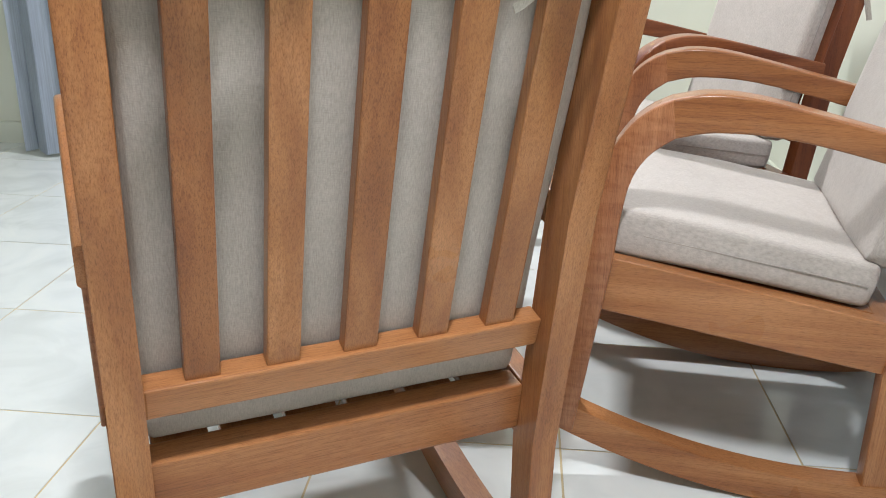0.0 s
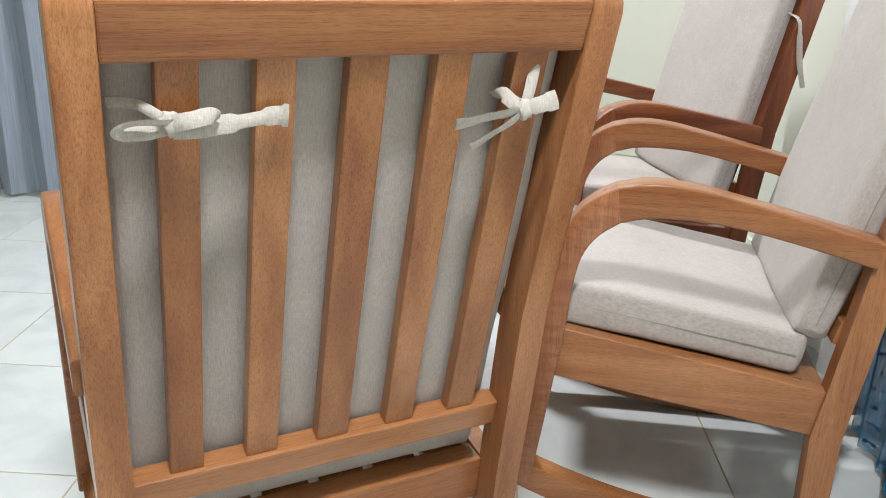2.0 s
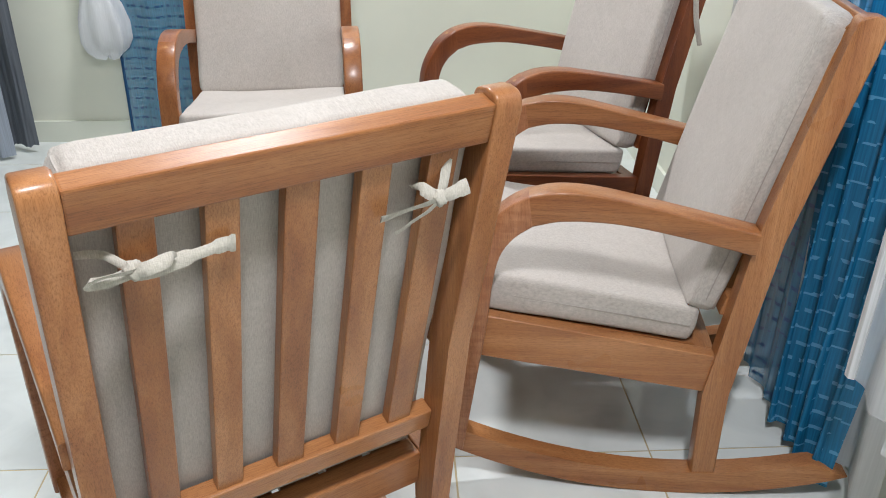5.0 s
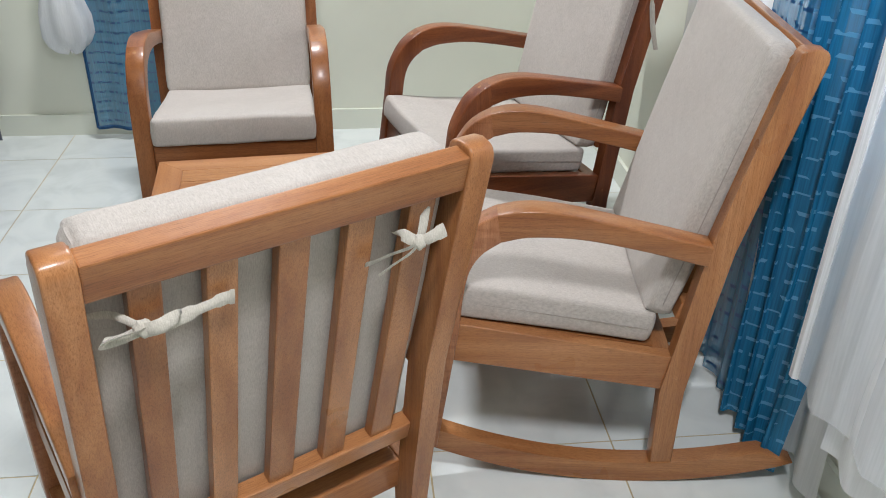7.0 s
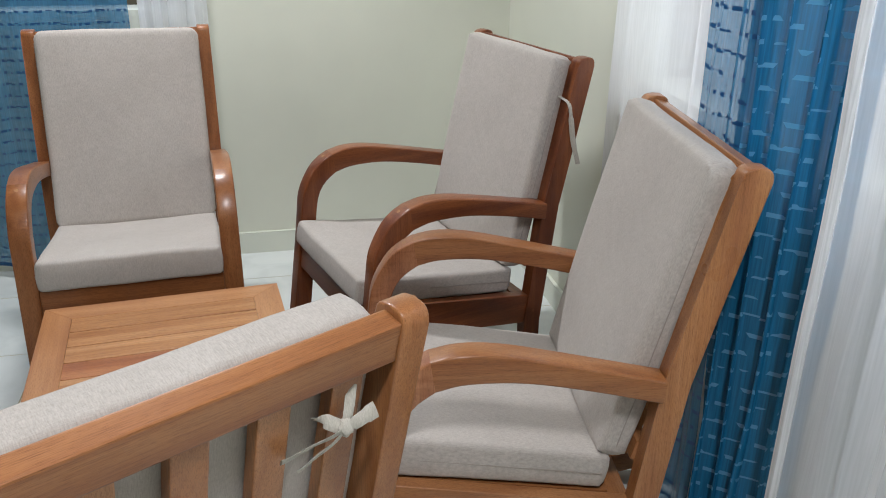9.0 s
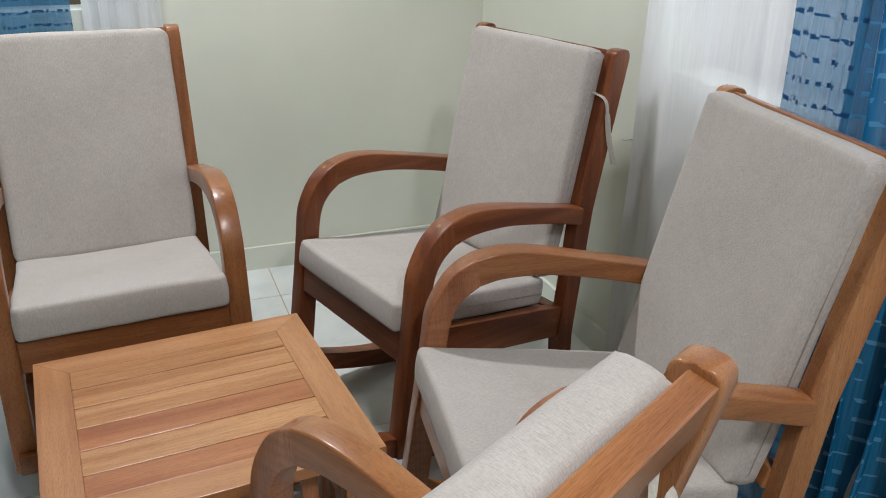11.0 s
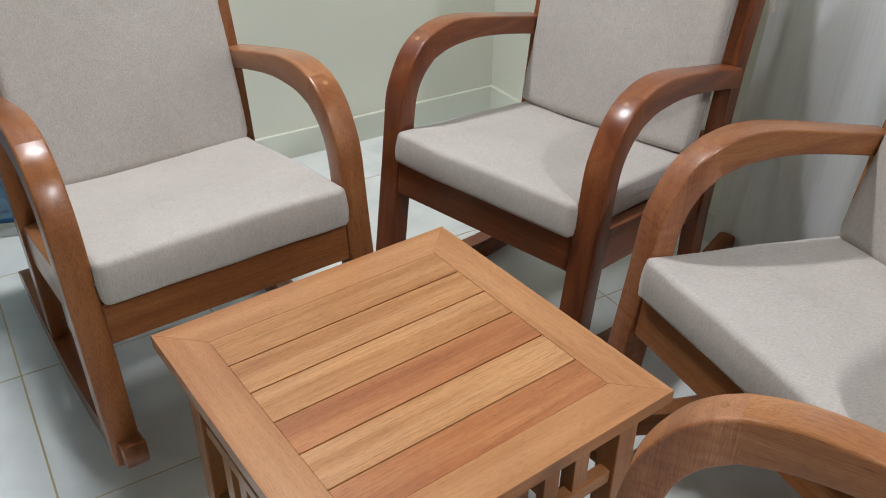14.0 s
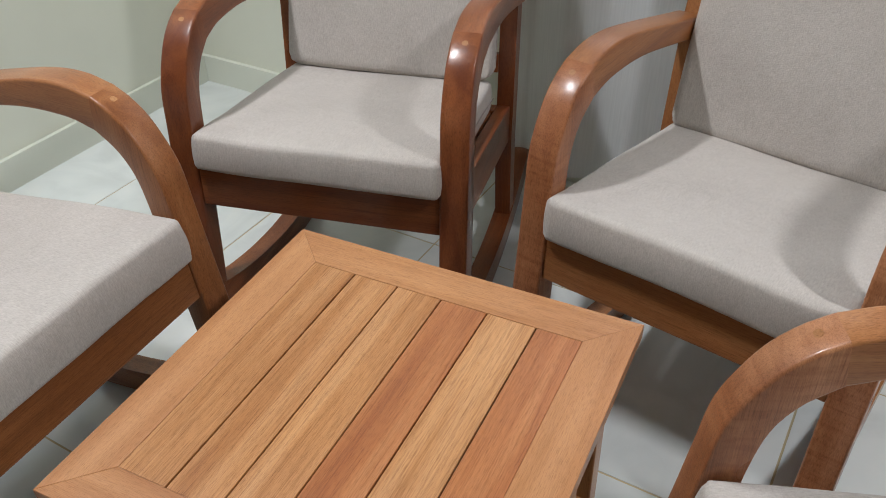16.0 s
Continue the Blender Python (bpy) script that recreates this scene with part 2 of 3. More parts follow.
def box(bm, x0, x1, y0, y1, z0, z1, bevel=0.0, m=None):
    vs = [bm.verts.new((x, y, z)) for x in (x0, x1) for y in (y0, y1) for z in (z0, z1)]
    faces = [bm.faces.new([vs[i] for i in f]) for f in ((0, 1, 3, 2), (4, 6, 7, 5), (0, 4, 5, 1), (2, 3, 7, 6), (0, 2, 6, 4), (1, 5, 7, 3))]
    if bevel:
        edges = list({e for f in faces for e in f.edges})
        out = bmesh.ops.bevel(bm, geom=edges, offset=bevel, segments=2, profile=0.6, affect="EDGES")
        vs = list({v for f in out["faces"] for v in f.verts} | {v for v in vs if v.is_valid})
    if m:
        bmesh.ops.transform(bm, matrix=m, verts=vs)
    return vs


def bar(a, b, wide, high, bevel=0.003, up=(0, 0, 1)):
    """A straight squared bar from a to b: wide across, high along up."""
    a, b, up = Vector(a), Vector(b), Vector(up)
    d = (b - a).normalized()
    side = d.cross(up).normalized()
    up = side.cross(d)
    m = Matrix((side, d, up)).transposed().to_4x4()
    m.translation = (a + b) / 2
    bm, half = bmesh.new(), (b - a).length / 2
    box(bm, -wide / 2, wide / 2, -half, half, -high / 2, high / 2, bevel, m)
    return bm


def profile(points, x0, x1, bevel=0.004, joint=None):
    """A plate cut to an outline in the y-z plane, from x0 to x1, its edges eased."""
    bm = bmesh.new()
    lo, hi = [bm.verts.new((x0, y, z)) for y, z in points], [bm.verts.new((x1, y, z)) for y, z in points]
    bm.faces.new(lo)
    bm.faces.new(hi[::-1])
    n = len(points)
    for i in range(n):
        bm.faces.new((lo[i], lo[(i + 1) % n], hi[(i + 1) % n], hi[i]))
    if bevel:
        joined = () if joint is None else {lo[joint], lo[(joint + 1) % n], hi[joint], hi[(joint + 1) % n]}
        rim = [e for e in bm.edges if abs(e.verts[0].co.x - e.verts[1].co.x) < 1e-6 and not (e.verts[0] in joined and e.verts[1] in joined)]
        bmesh.ops.bevel(bm, geom=rim, offset=bevel, segments=3, profile=0.5, affect="EDGES")
    return bm


def resample(points, n):
    """n points at even steps along a polyline."""
    ps = [Vector(p) for p in points]
    at = [0.0]
    for a, b in zip(ps, ps[1:]):
        at.append(at[-1] + (b - a).length)
    out = []
    for k in range(n):
        d = at[-1] * k / (n - 1)
        i = max(j for j in range(len(at) - 1) if at[j] <= d + 1e-9)
        out.append(ps[i].lerp(ps[i + 1], (d - at[i]) / (at[i + 1] - at[i])))
    return out


def loft(outer, inner, x0, x1, r, n=44):
    """A curved bar between two edge lines in the y-z plane, with rounded corners and flat ends."""
    bm = bmesh.new()
    mid, half, rings = (x0 + x1) / 2, abs(x1 - x0) / 2, []
    for o, i in zip(resample(outer, n), resample(inner, n)):
        c, d = (o + i) / 2, (o - i) / 2
        deep, u = d.length, d.normalized()
        ring = []
        for sx, su, a0 in ((1, 1, 0), (-1, 1, 90), (-1, -1, 180), (1, -1, 270)):
            for k in range(4):
                a = radians(a0 + 30 * k)
                across, up = sx * (half - r) + r * math.cos(a), su * (deep - r) + r * math.sin(a)
                p = c + u * up
                ring.append(bm.verts.new((mid + across, p.x, p.y)))
        rings.append(ring)
    for a, b in zip(rings, rings[1:]):
        for k in range(16):
            bm.faces.new((a[k], a[(k + 1) % 16], b[(k + 1) % 16], b[k]))
    bm.faces.new(rings[0])
    bm.faces.new(rings[-1][::-1])
    return bm


def spline(points, n=6):
    """Catmull-Rom through the points."""
    ps = [Vector(p) for p in points]
    ps = [2 * ps[0] - ps[1], *ps, 2 * ps[-1] - ps[-2]]
    out = []
    for i in range(1, len(ps) - 2):
        a, b, c, d = ps[i - 1:i + 3]
        for k in range(n):
            t = k / n
            out.append(0.5 * ((2 * b) + (c - a) * t + (2 * a - 5 * b + 4 * c - d) * t * t + (3 * b - a - 3 * c + d) * t ** 3))
    out.append(ps[-2])
    return out


def cushion(half_x, half_y, half_z, radius, puff, seed, corner=0.008):
    """A box cushion with soft edges, slightly domed faces and small dents; y is its length, z its thickness."""
    bm = bmesh.new()
    bmesh.ops.create_cube(bm, size=2)
    bmesh.ops.subdivide_edges(bm, edges=bm.edges, cuts=19, use_grid_fill=True)

    def crowd(u, k):
        return math.copysign(1 - (1 - abs(u)) ** k, u)
    for v in bm.verts:
        x, y, z = v.co
        ex, ey, x, y = crowd(x, 2.2), crowd(y, 2.2), crowd(x, 2.2), crowd(y, 2.2)
        p = Vector((ex * half_x, ey * half_y, z * half_z))
        out_x, out_y = abs(p.x) - half_x + corner, abs(p.y) - half_y + corner
        if out_x > 0 and out_y > 0:
            pull = max(out_x, out_y) / math.hypot(out_x, out_y)
            p.x, p.y = math.copysign(half_x - corner + out_x * pull, p.x), math.copysign(half_y - corner + out_y * pull, p.y)
        core = Vector((max(-half_x + radius, min(half_x - radius, p.x)), max(-half_y + radius, min(half_y - radius, p.y)), max(-half_z + radius, min(half_z - radius, p.z))))
        d = p - core
        if d.length > 1e-9:
            m_ = max(abs(d.x), abs(d.y), abs(d.z))
            d = d.normalized() * m_
        p = core + d
        dome = (1 - x * x) * (1 - y * y)
        p.z += math.copysign(puff * dome, z) if abs(z) > 0.3 else 0
        side = 1 - z * z
        if abs(abs(x) - 1) < 1e-6:
            p.x += math.copysign(0.004 * side, x)
        if abs(abs(y) - 1) < 1e-6:
            p.y += math.copysign(0.004 * side, y)
        w = noise.noise_vector(p * 7 + Vector((seed, seed * 2.3, 0)))
        w2 = noise.noise_vector(p * 22 + Vector((seed, 0, seed)))
        w3 = noise.noise_vector(p * 3.2 + Vector((0, seed, seed * 1.7)))
        v.co = p + w * 0.0030 + w2 * 0.0009 + w3 * 0.0045
    return bm


def tube(points, radius, n=8, flat=1.0):
    """A round or flattened cord along the points."""
    bm = bmesh.new()
    ps = [Vector(p) for p in points]
    rings = []
    for i, p in enumerate(ps):
        d = (ps[min(i + 1, len(ps) - 1)] - ps[max(i - 1, 0)]).normalized()
        s = d.cross(Vector((0, 1, 0.2))).normalized()
        u = s.cross(d)
        r = radius[i] if isinstance(radius, list) else radius
        rings.append([bm.verts.new(p + s * (math.cos(2 * math.pi * k / n) * r) + u * (math.sin(2 * math.pi * k / n) * r * flat)) for k in range(n)])
    for a, b in zip(rings, rings[1:]):
        for k in range(n):
            bm.faces.new((a[k], a[(k + 1) % n], b[(k + 1) % n], b[k]))
    bm.faces.new(rings[0])
    bm.faces.new(rings[-1][::-1])
    return bm


def thing(name, label, category, m, group=""):
    ob = new(name)
    ob.matrix_world = m
    return tagged(ob, label, category, group)


# ---- room ----
def slab(name, x0, x1, y0, y1, z0, z1, material, category, label):
    bm = bmesh.new()
    box(bm, x0, x1, y0, y1, z0, z1)
    ob = part(name, bm, material, None)
    ob.matrix_world = ROOM
    return tagged(ob, label, category, kind="structure")


# west and south walls are unseen, set far back to weaken bounce light
LEFT, NEAR = -5.6, -7.0
floor = slab("floor", LEFT, 0, NEAR, 0, -0.12, -0.0012, GROUT, "floor", "white glazed tile floor with narrow tan grout joints")
slab("ceiling", LEFT - 0.15, 0.15, NEAR - 0.15, 0.15, CEIL, CEIL + 0.12, CEILING, "ceiling", "plain white painted flat ceiling above the sitting room")


def wall(name, along, at, a0, a1, hole, label):
    """A wall 15 cm thick with one opening (a0, a1, z0, z1) cut right through."""
    bm = bmesh.new()
    s0, s1 = at
    spans = [(a0, a1, -0.12, CEIL)] if not hole else [(a0, hole[0], -0.12, CEIL), (hole[1], a1, -0.12, CEIL), (hole[0], hole[1], -0.12, hole[2]), (hole[0], hole[1], hole[3], CEIL)]
    for b0, b1, z0, z1 in spans:
        if along == "x":
            box(bm, b0, b1, s0, s1, z0, z1)
        else:
            box(bm, s0, s1, b0, b1, z0, z1)
    ob = part(name, bm, WALL, None)
    ob.matrix_world = ROOM
    return tagged(ob, label, "wall", kind="structure")


wall_back = wall("wall_north", "x", (0, 0.15), LEFT, 0.15, (-2.35, -1.25, 1.0, 2.2), "pale green painted plaster wall with a window")
wall_right = wall("wall_east", "y", (0, 0.15), NEAR, -0.0, (-2.9, -1.2, 0.95, 2.2), "pale green painted plaster wall with a curtained window")
crack = [(-0.0005, -1.040, 0.715), (-0.0005, -1.075, 0.724), (-0.0005, -1.118, 0.744), (-0.0005, -1.136, 0.770), (-0.0005, -1.156, 0.792), (-0.0005, -1.198, 0.811)]
part("crack", tube(spline(crack, 4), 0.0006, 4), DARK, wall_right, "thin dark crack in the plaster")
slab("wall_west", LEFT - 0.15, LEFT, NEAR, 0.15, -0.12, CEIL, WALL, "wall", "added pale green painted plaster wall, out of view")
slab("wall_south", LEFT - 0.15, 0.15, NEAR - 0.15, NEAR, -0.12, CEIL, WALL, "wall", "added pale green painted plaster wall, out of view")


slab("baseboard_north", LEFT, 0, -0.014, 0, 0, 0.092, SKIRT, "baseboard", "pale green painted tile skirting along the wall")
slab("baseboard_east", -0.014, 0, NEAR, -0.014, 0, 0.092, SKIRT, "baseboard", "pale green painted tile skirting along the wall")


# ---- rocking chair ----
POST_LEAN = 0.256
ARM_OUT = (0.291, 0.2865)      # outer face of the arms; the bowed ones are narrower


def rocking_chair(m, label, WOOD, reach=0.0, lift=0.0):
    """reach: how much further forward the arms bow; lift: how much higher the seat slats lie."""
    chair = thing("rocking_chair", label, "chair", m, "rocking chairs round the table")
    # back posts, bent at the seat, with rounded heads
    head = [(-0.4175 - math.copysign(0.0265 * abs(math.cos(a)) ** 0.65, math.cos(a)), 0.990 + 0.025 * abs(math.sin(a)) ** 0.65) for a in np.linspace(math.pi, 0, 13)]
    outline = [(-0.305, 0.052), (-0.254, 0.052), (-0.251, 0.263), (-0.264, 0.35), (-0.299, 0.61), *head, (-0.350, 0.61), (-0.314, 0.35), (-0.303, 0.263)]
    for s in (-1, 1):
        smooth(part("back_post", profile(outline, s * 0.2395, s * 0.2770, 0.004), WOOD["z"], chair))
    # rockers: arcs of one circle

    def arc(y, up):
        return ((y + 0.203) ** 2) / 2.157 + up
    low = [(y, arc(y, 0)) for y in np.linspace(-0.578, 0.305, 26)]
    nose = [(0.312, arc(0.312, 0.008)), (0.314, arc(0.314, 0.030)), (0.308, arc(0.308, 0.050))]
    top = [(y, arc(y, 0.055)) for y in np.linspace(0.298, -0.500, 26)]
    for s in (-1, 1):
        smooth(part("rocker", profile(low + nose + top, s * 0.2365, s * 0.2790, 0.004), WOOD["y"], chair))
    # front legs flowing into the arms
    outer = spline([(0.282, 0.112), (0.266, 0.22), (0.250, 0.33), (0.236, 0.425), (0.226, 0.50), (0.214, 0.577), (0.181, 0.641), (0.149, 0.673), (0.116, 0.691)], 9)
    inner = spline([(0.107, 0.631), (0.142, 0.604), (0.166, 0.564), (0.178, 0.50), (0.184, 0.425), (0.197, 0.331), (0.212, 0.22), (0.229, 0.10)], 9)
    arm_top = spline([(0.116, 0.691), (0.065, 0.701), (0.0, 0.698), (-0.09, 0.680), (-0.302, 0.630)], 9)
    arm_low = spline([(-0.298, 0.585), (-0.17, 0.617), (-0.05, 0.640), (0.05, 0.643), (0.107, 0.631)], 9)
    outer, inner, arm_top, arm_low = ([(p[0] + reach * min(1, max(0, (p[0] + 0.30) / 0.40)), p[1] + 0.35 * reach * min(1, max(0, (p[0] + 0.30) / 0.40))) for p in run] for run in (outer, inner, arm_top, arm_low))
    for s in (-1, 1):
        leg = smooth(part("front_leg", loft(outer, inner[::-1], s * 0.2385, s * ARM_OUT[reach > 0], 0.0048), WOOD["leg"], chair))
        arm = smooth(part("armrest", loft(arm_top, arm_low[::-1], s * 0.2387, s * ARM_OUT[reach > 0], 0.0048), WOOD["y"], chair))
        bm = bmesh.new()
        bmesh.ops.create_cone(bm, cap_ends=True, segments=14, radius1=0.0058, radius2=0.0056, depth=0.012)
        bmesh.ops.transform(bm, matrix=pose(s * 0.265, 0.1340 + reach, 0.6755 + 0.35 * reach, -31, 0, 0), verts=bm.verts)
        part("peg", bm, PEG, leg, "pale round wooden plug")
    # round plugs over the screws at the rail joints
    for s in (-1, 1):
        for name, x, y, z in (("leg_plug", ARM_OUT[reach > 0], 0.222 + reach, 0.372), ("post_plug", 0.277, -0.279, 0.300)):
            bm = bmesh.new()
            bmesh.ops.create_cone(bm, cap_ends=True, segments=14, radius1=0.0060, radius2=0.0056, depth=0.006)
            bmesh.ops.transform(bm, matrix=pose(s * (x - 0.0025), y, z, 0, 90 * s, 0), verts=bm.verts)
            part(name, bm, WOOD["x"], chair, "round wooden plug over a screw")
    # seat frame
    for s in (-1, 1):
        rail = [(0.205, 0.331), (-0.258, 0.263), (-0.268, 0.350), (0.192, 0.425)]
        part("side_rail", profile(rail, s * 0.2400, s * 0.2700, 0.003), WOOD["y"], chair)
    part("front_rail", bar((-0.2385, 0.2235, 0.385), (0.2385, 0.2235, 0.385), 0.025, 0.080, up=(0, -0.11, 1)), WOOD["x"], chair)
    part("seat_back_rail", bar((-0.2395, -0.246, 0.3155), (0.2395, -0.246, 0.3155), 0.040, 0.071, up=(0, -0.11, 1)), WOOD["x"], chair)
    for k in range(6):
        x = -0.200 + k * 0.080
        part("seat_slat", bar((x, -0.230, 0.342 + lift), (x, 0.212, 0.411 + lift), 0.066, 0.014, 0.002), WOOD["y"], chair)
    # back: two rails and five slats
    lean = Vector((0, -POST_LEAN, 1)).normalized()
    depth = Vector((0, 1, POST_LEAN)).normalized()
    mid_low = Vector((0, -0.3005, 0.442)) + depth * 0.0150
    mid_top = Vector((0, -0.4355, 0.976)) + depth * 0.0155
    across = Vector((0.2395, 0, 0))
    part("lower_rail", bar(mid_low - across, mid_low + across, 0.030, 0.041, up=lean), WOOD["x"], chair)
    part("top_rail", bar(mid_top - across, mid_top + across, 0.031, 0.053, 0.003, up=lean), WOOD["x"], chair)
    for x, w in ((-0.1765, 0.038), (-0.0885, 0.038), (0.0015, 0.041), (0.0925, 0.039), (0.1825, 0.040)):
        off = Vector((x, 0, 0)) + depth * 0.0015
        a, b = mid_low + lean * 0.019 + off, mid_top - lean * 0.025 + off
        part("back_slat", bar(a, b, 0.020, w, 0.0025, up=(1, 0, 0)), WOOD["z"], chair)
    return chair


def cushion_seam(ob, hx, hy, r):
    """The stitched seam round the middle of a box cushion's sides."""
    for side in (-1, 1):
        run = [Vector((side * (hx + 0.0046), -hy + r + (2 * hy - 2 * r) * k / 24, 0.0)) for k in range(25)]
        run = [p + noise.noise_vector(p * 9) * 0.0010 for p in run]
        part("seam", tube(run, 0.0011, 5), SEAM, ob, "thin stitched seam")


def seat_cushion(m, seed, label, lift, thick, back=0.0):
    bm = cushion(0.2365, 0.2380 + back / 2, 0.037 + thick / 2, 0.010, 0.004, seed)
    tilt = math.degrees(math.atan2(0.0775, 0.50))
    ob = smooth(part("seat_cushion", bm, LINEN, None), 60)
    ob.matrix_world = m @ pose(0, 0.0105 - back / 2, 0.4286 - 0.08 * back + lift + thick / 2, tilt, 0, 0)
    cushion_seam(ob, 0.2365, 0.2380 + back / 2, 0.011)
    return tagged(ob, label, "cushion", "seat cushions")


def back_cushion(m, seed, label, ear):
    bm = cushion(0.2350, 0.299, 0.0295, 0.012, 0.005, seed, corner=0.026)
    ob = smooth(part("back_cushion", bm, LINEN, None), 60)
    lean = Vector((0, -POST_LEAN, 1)).normalized()
    depth = Vector((0, 1, POST_LEAN)).normalized()
    c = Vector((0, -0.3660, 0.705)) + depth * 0.0635
    turn = Matrix((Vector((1, 0, 0)), lean, Vector((1, 0, 0)).cross(lean))).transposed().to_4x4()
    turn.translation = c
    ob.matrix_world = m @ turn
    cushion_seam(ob, 0.2350, 0.294, 0.026)
    if ear:
        bm = bmesh.new()
        box(bm, -0.016, 0.010, -0.006, 0.006, -0.010, 0.008, 0.004, pose(-0.226, 0.262, 0.024, 0, 25, 12))
        smooth(part("corner_fold", bm, TAPE, ob, "pinched pale corner of the cover"), 60)
    return tagged(ob, label, "cushion", "back cushions")


PEG = wood("peg_wood", "z", (0.34, 0.15, 0.055), (0.42, 0.20, 0.08), (0.48, 0.25, 0.11))
CHAIRS = (((-0.0200, 1.2499), 24.21, 0.02, "amber", 0.014, 0.0, 0.006, "honey-brown varnished wooden rocking chair, slatted back, cushions tied on"),
          ((0.7226, 1.6154), 77.29, -0.65, "amber", 0.0, 0.005, 0.005, "honey-brown varnished wooden rocking chair beside the blue curtain"),
          ((0.7760, 2.3947), 100.62, -0.87, "mahogany", 0.0, 0.0, 0.0, "dark reddish-brown varnished wooden rocking chair near the wall corner"),
          ((0.0189, 2.6467), 178.81, 0.30, "chestnut", 0.0, 0.002, 0.010, "reddish-brown varnished wooden rocking chair before the far wall"))
for i, ((x, y), turn, rock, stain, reach, lift, thick, label) in enumerate(CHAIRS):
    m = pose(x, y, 0, 0, 0, turn) @ pose(0, -0.13, 0) @ pose(0, 0, 0, rock) @ pose(0, 0.13, 0)
    rocking_chair(m, label, WOODS[stain], reach, lift)
    seat_cushion(m, i * 3.7 + 1, "beige linen box seat cushion lying on the rocking chair", lift, thick, 0.015 if i == 0 else 0.0)
    back_cushion(m, i * 5.1 + 2, "beige linen back cushion leaning against the chair slats", i == 1)


# ---- coffee table ----
def coffee_table(m):
    table = thing("coffee_table", "light brown varnished square coffee table with planked top", "table", m)
    h, a, border, thick = 0.442, 0.288, 0.0685, 0.024
    for k in range(4):
        bm = bmesh.new()
        ps = [(-a, a), (a, a), (a - border, a - border), (-a + border, a - border)]
        lo, hi = [bm.verts.new((x, y, h - thick)) for x, y in ps], [bm.verts.new((x, y, h)) for x, y in ps]
        bm.faces.new(lo), bm.faces.new(hi)
        for i in range(4):
            bm.faces.new((lo[i], lo[(i + 1) % 4], hi[(i + 1) % 4], hi[i]))
        bmesh.ops.bevel(bm, geom=list(bm.edges), offset=0.0006, segments=1, affect="EDGES")
        ob = part("top_border", bm, TABLE_WOOD["x"], table)
        ob.matrix_basis = pose(0, 0, 0, 0, 0, 90 * k)
    inn = a - border
    cuts = (-inn, -0.151, -0.075, -0.001, 0.073, 0.147, inn)
    for (y0, y1), stain in zip(zip(cuts, cuts[1:]), (RED_PLANK, PALE_PLANK, RED_PLANK, PALE_PLANK, PALE_PLANK, PALE_PLANK)):
        bm = bmesh.new()
        box(bm, -inn + 0.0002, inn - 0.0002, y0 + (0.0002 if y0 == -inn else 0.0012), y1 - (0.0002 if y1 == inn else 0.0012), h - 0.020, h - 0.0005, 0.0011)
        plank = part("top_plank", bm, stain, table)
        for x in (inn - 0.010,):
            for y in (y0 + 0.014, y1 - 0.014):
                bm = bmesh.new()
                bmesh.ops.create_cone(bm, cap_ends=True, segments=8, radius1=0.0016, radius2=0.0014, depth=0.003)
                bmesh.ops.transform(bm, matrix=pose(x + random.uniform(-0.002, 0.002), y + random.uniform(-0.003, 0.003), h - 0.0022), verts=bm.verts)
                part("nail", bm, NAIL, plank, "tiny dark nail head")
    for sx in (-1, 1):
        for sy in (-1, 1):
            part("leg", bar((sx * 0.238, sy * 0.238, 0), (sx * 0.238, sy * 0.238, h - thick), 0.040, 0.040, up=(1, 0, 0)), TABLE_WOOD["z"], table)
    for k in range(4):
        q = pose(0, 0, 0, 0, 0, 90 * k)
        for name, z, hh in (("apron", h - thick - 0.014, 0.028), ("middle_rail", 0.272, 0.026), ("stretcher", 0.09, 0.040)):
            ob = part(name, bar((-0.218, 0.240, z), (0.218, 0.240, z), 0.022, hh), TABLE_WOOD["x"], table)
            ob.matrix_basis = q
        for j in range(6):
            x = -0.1525 + 0.061 * j
            for z0, z1 in ((0.285, h - thick - 0.028), (0.11, 0.259)):
                ob = part("side_slat", bar((x, 0.240, z0), (x, 0.240, z1), 0.016, 0.030, 0.0015, up=(1, 0, 0)), TABLE_WOOD["z"], table)
                ob.matrix_basis = q
    return table


coffee_table(pose(0.0928, 1.9853, 0, 0, 0, -0.43))


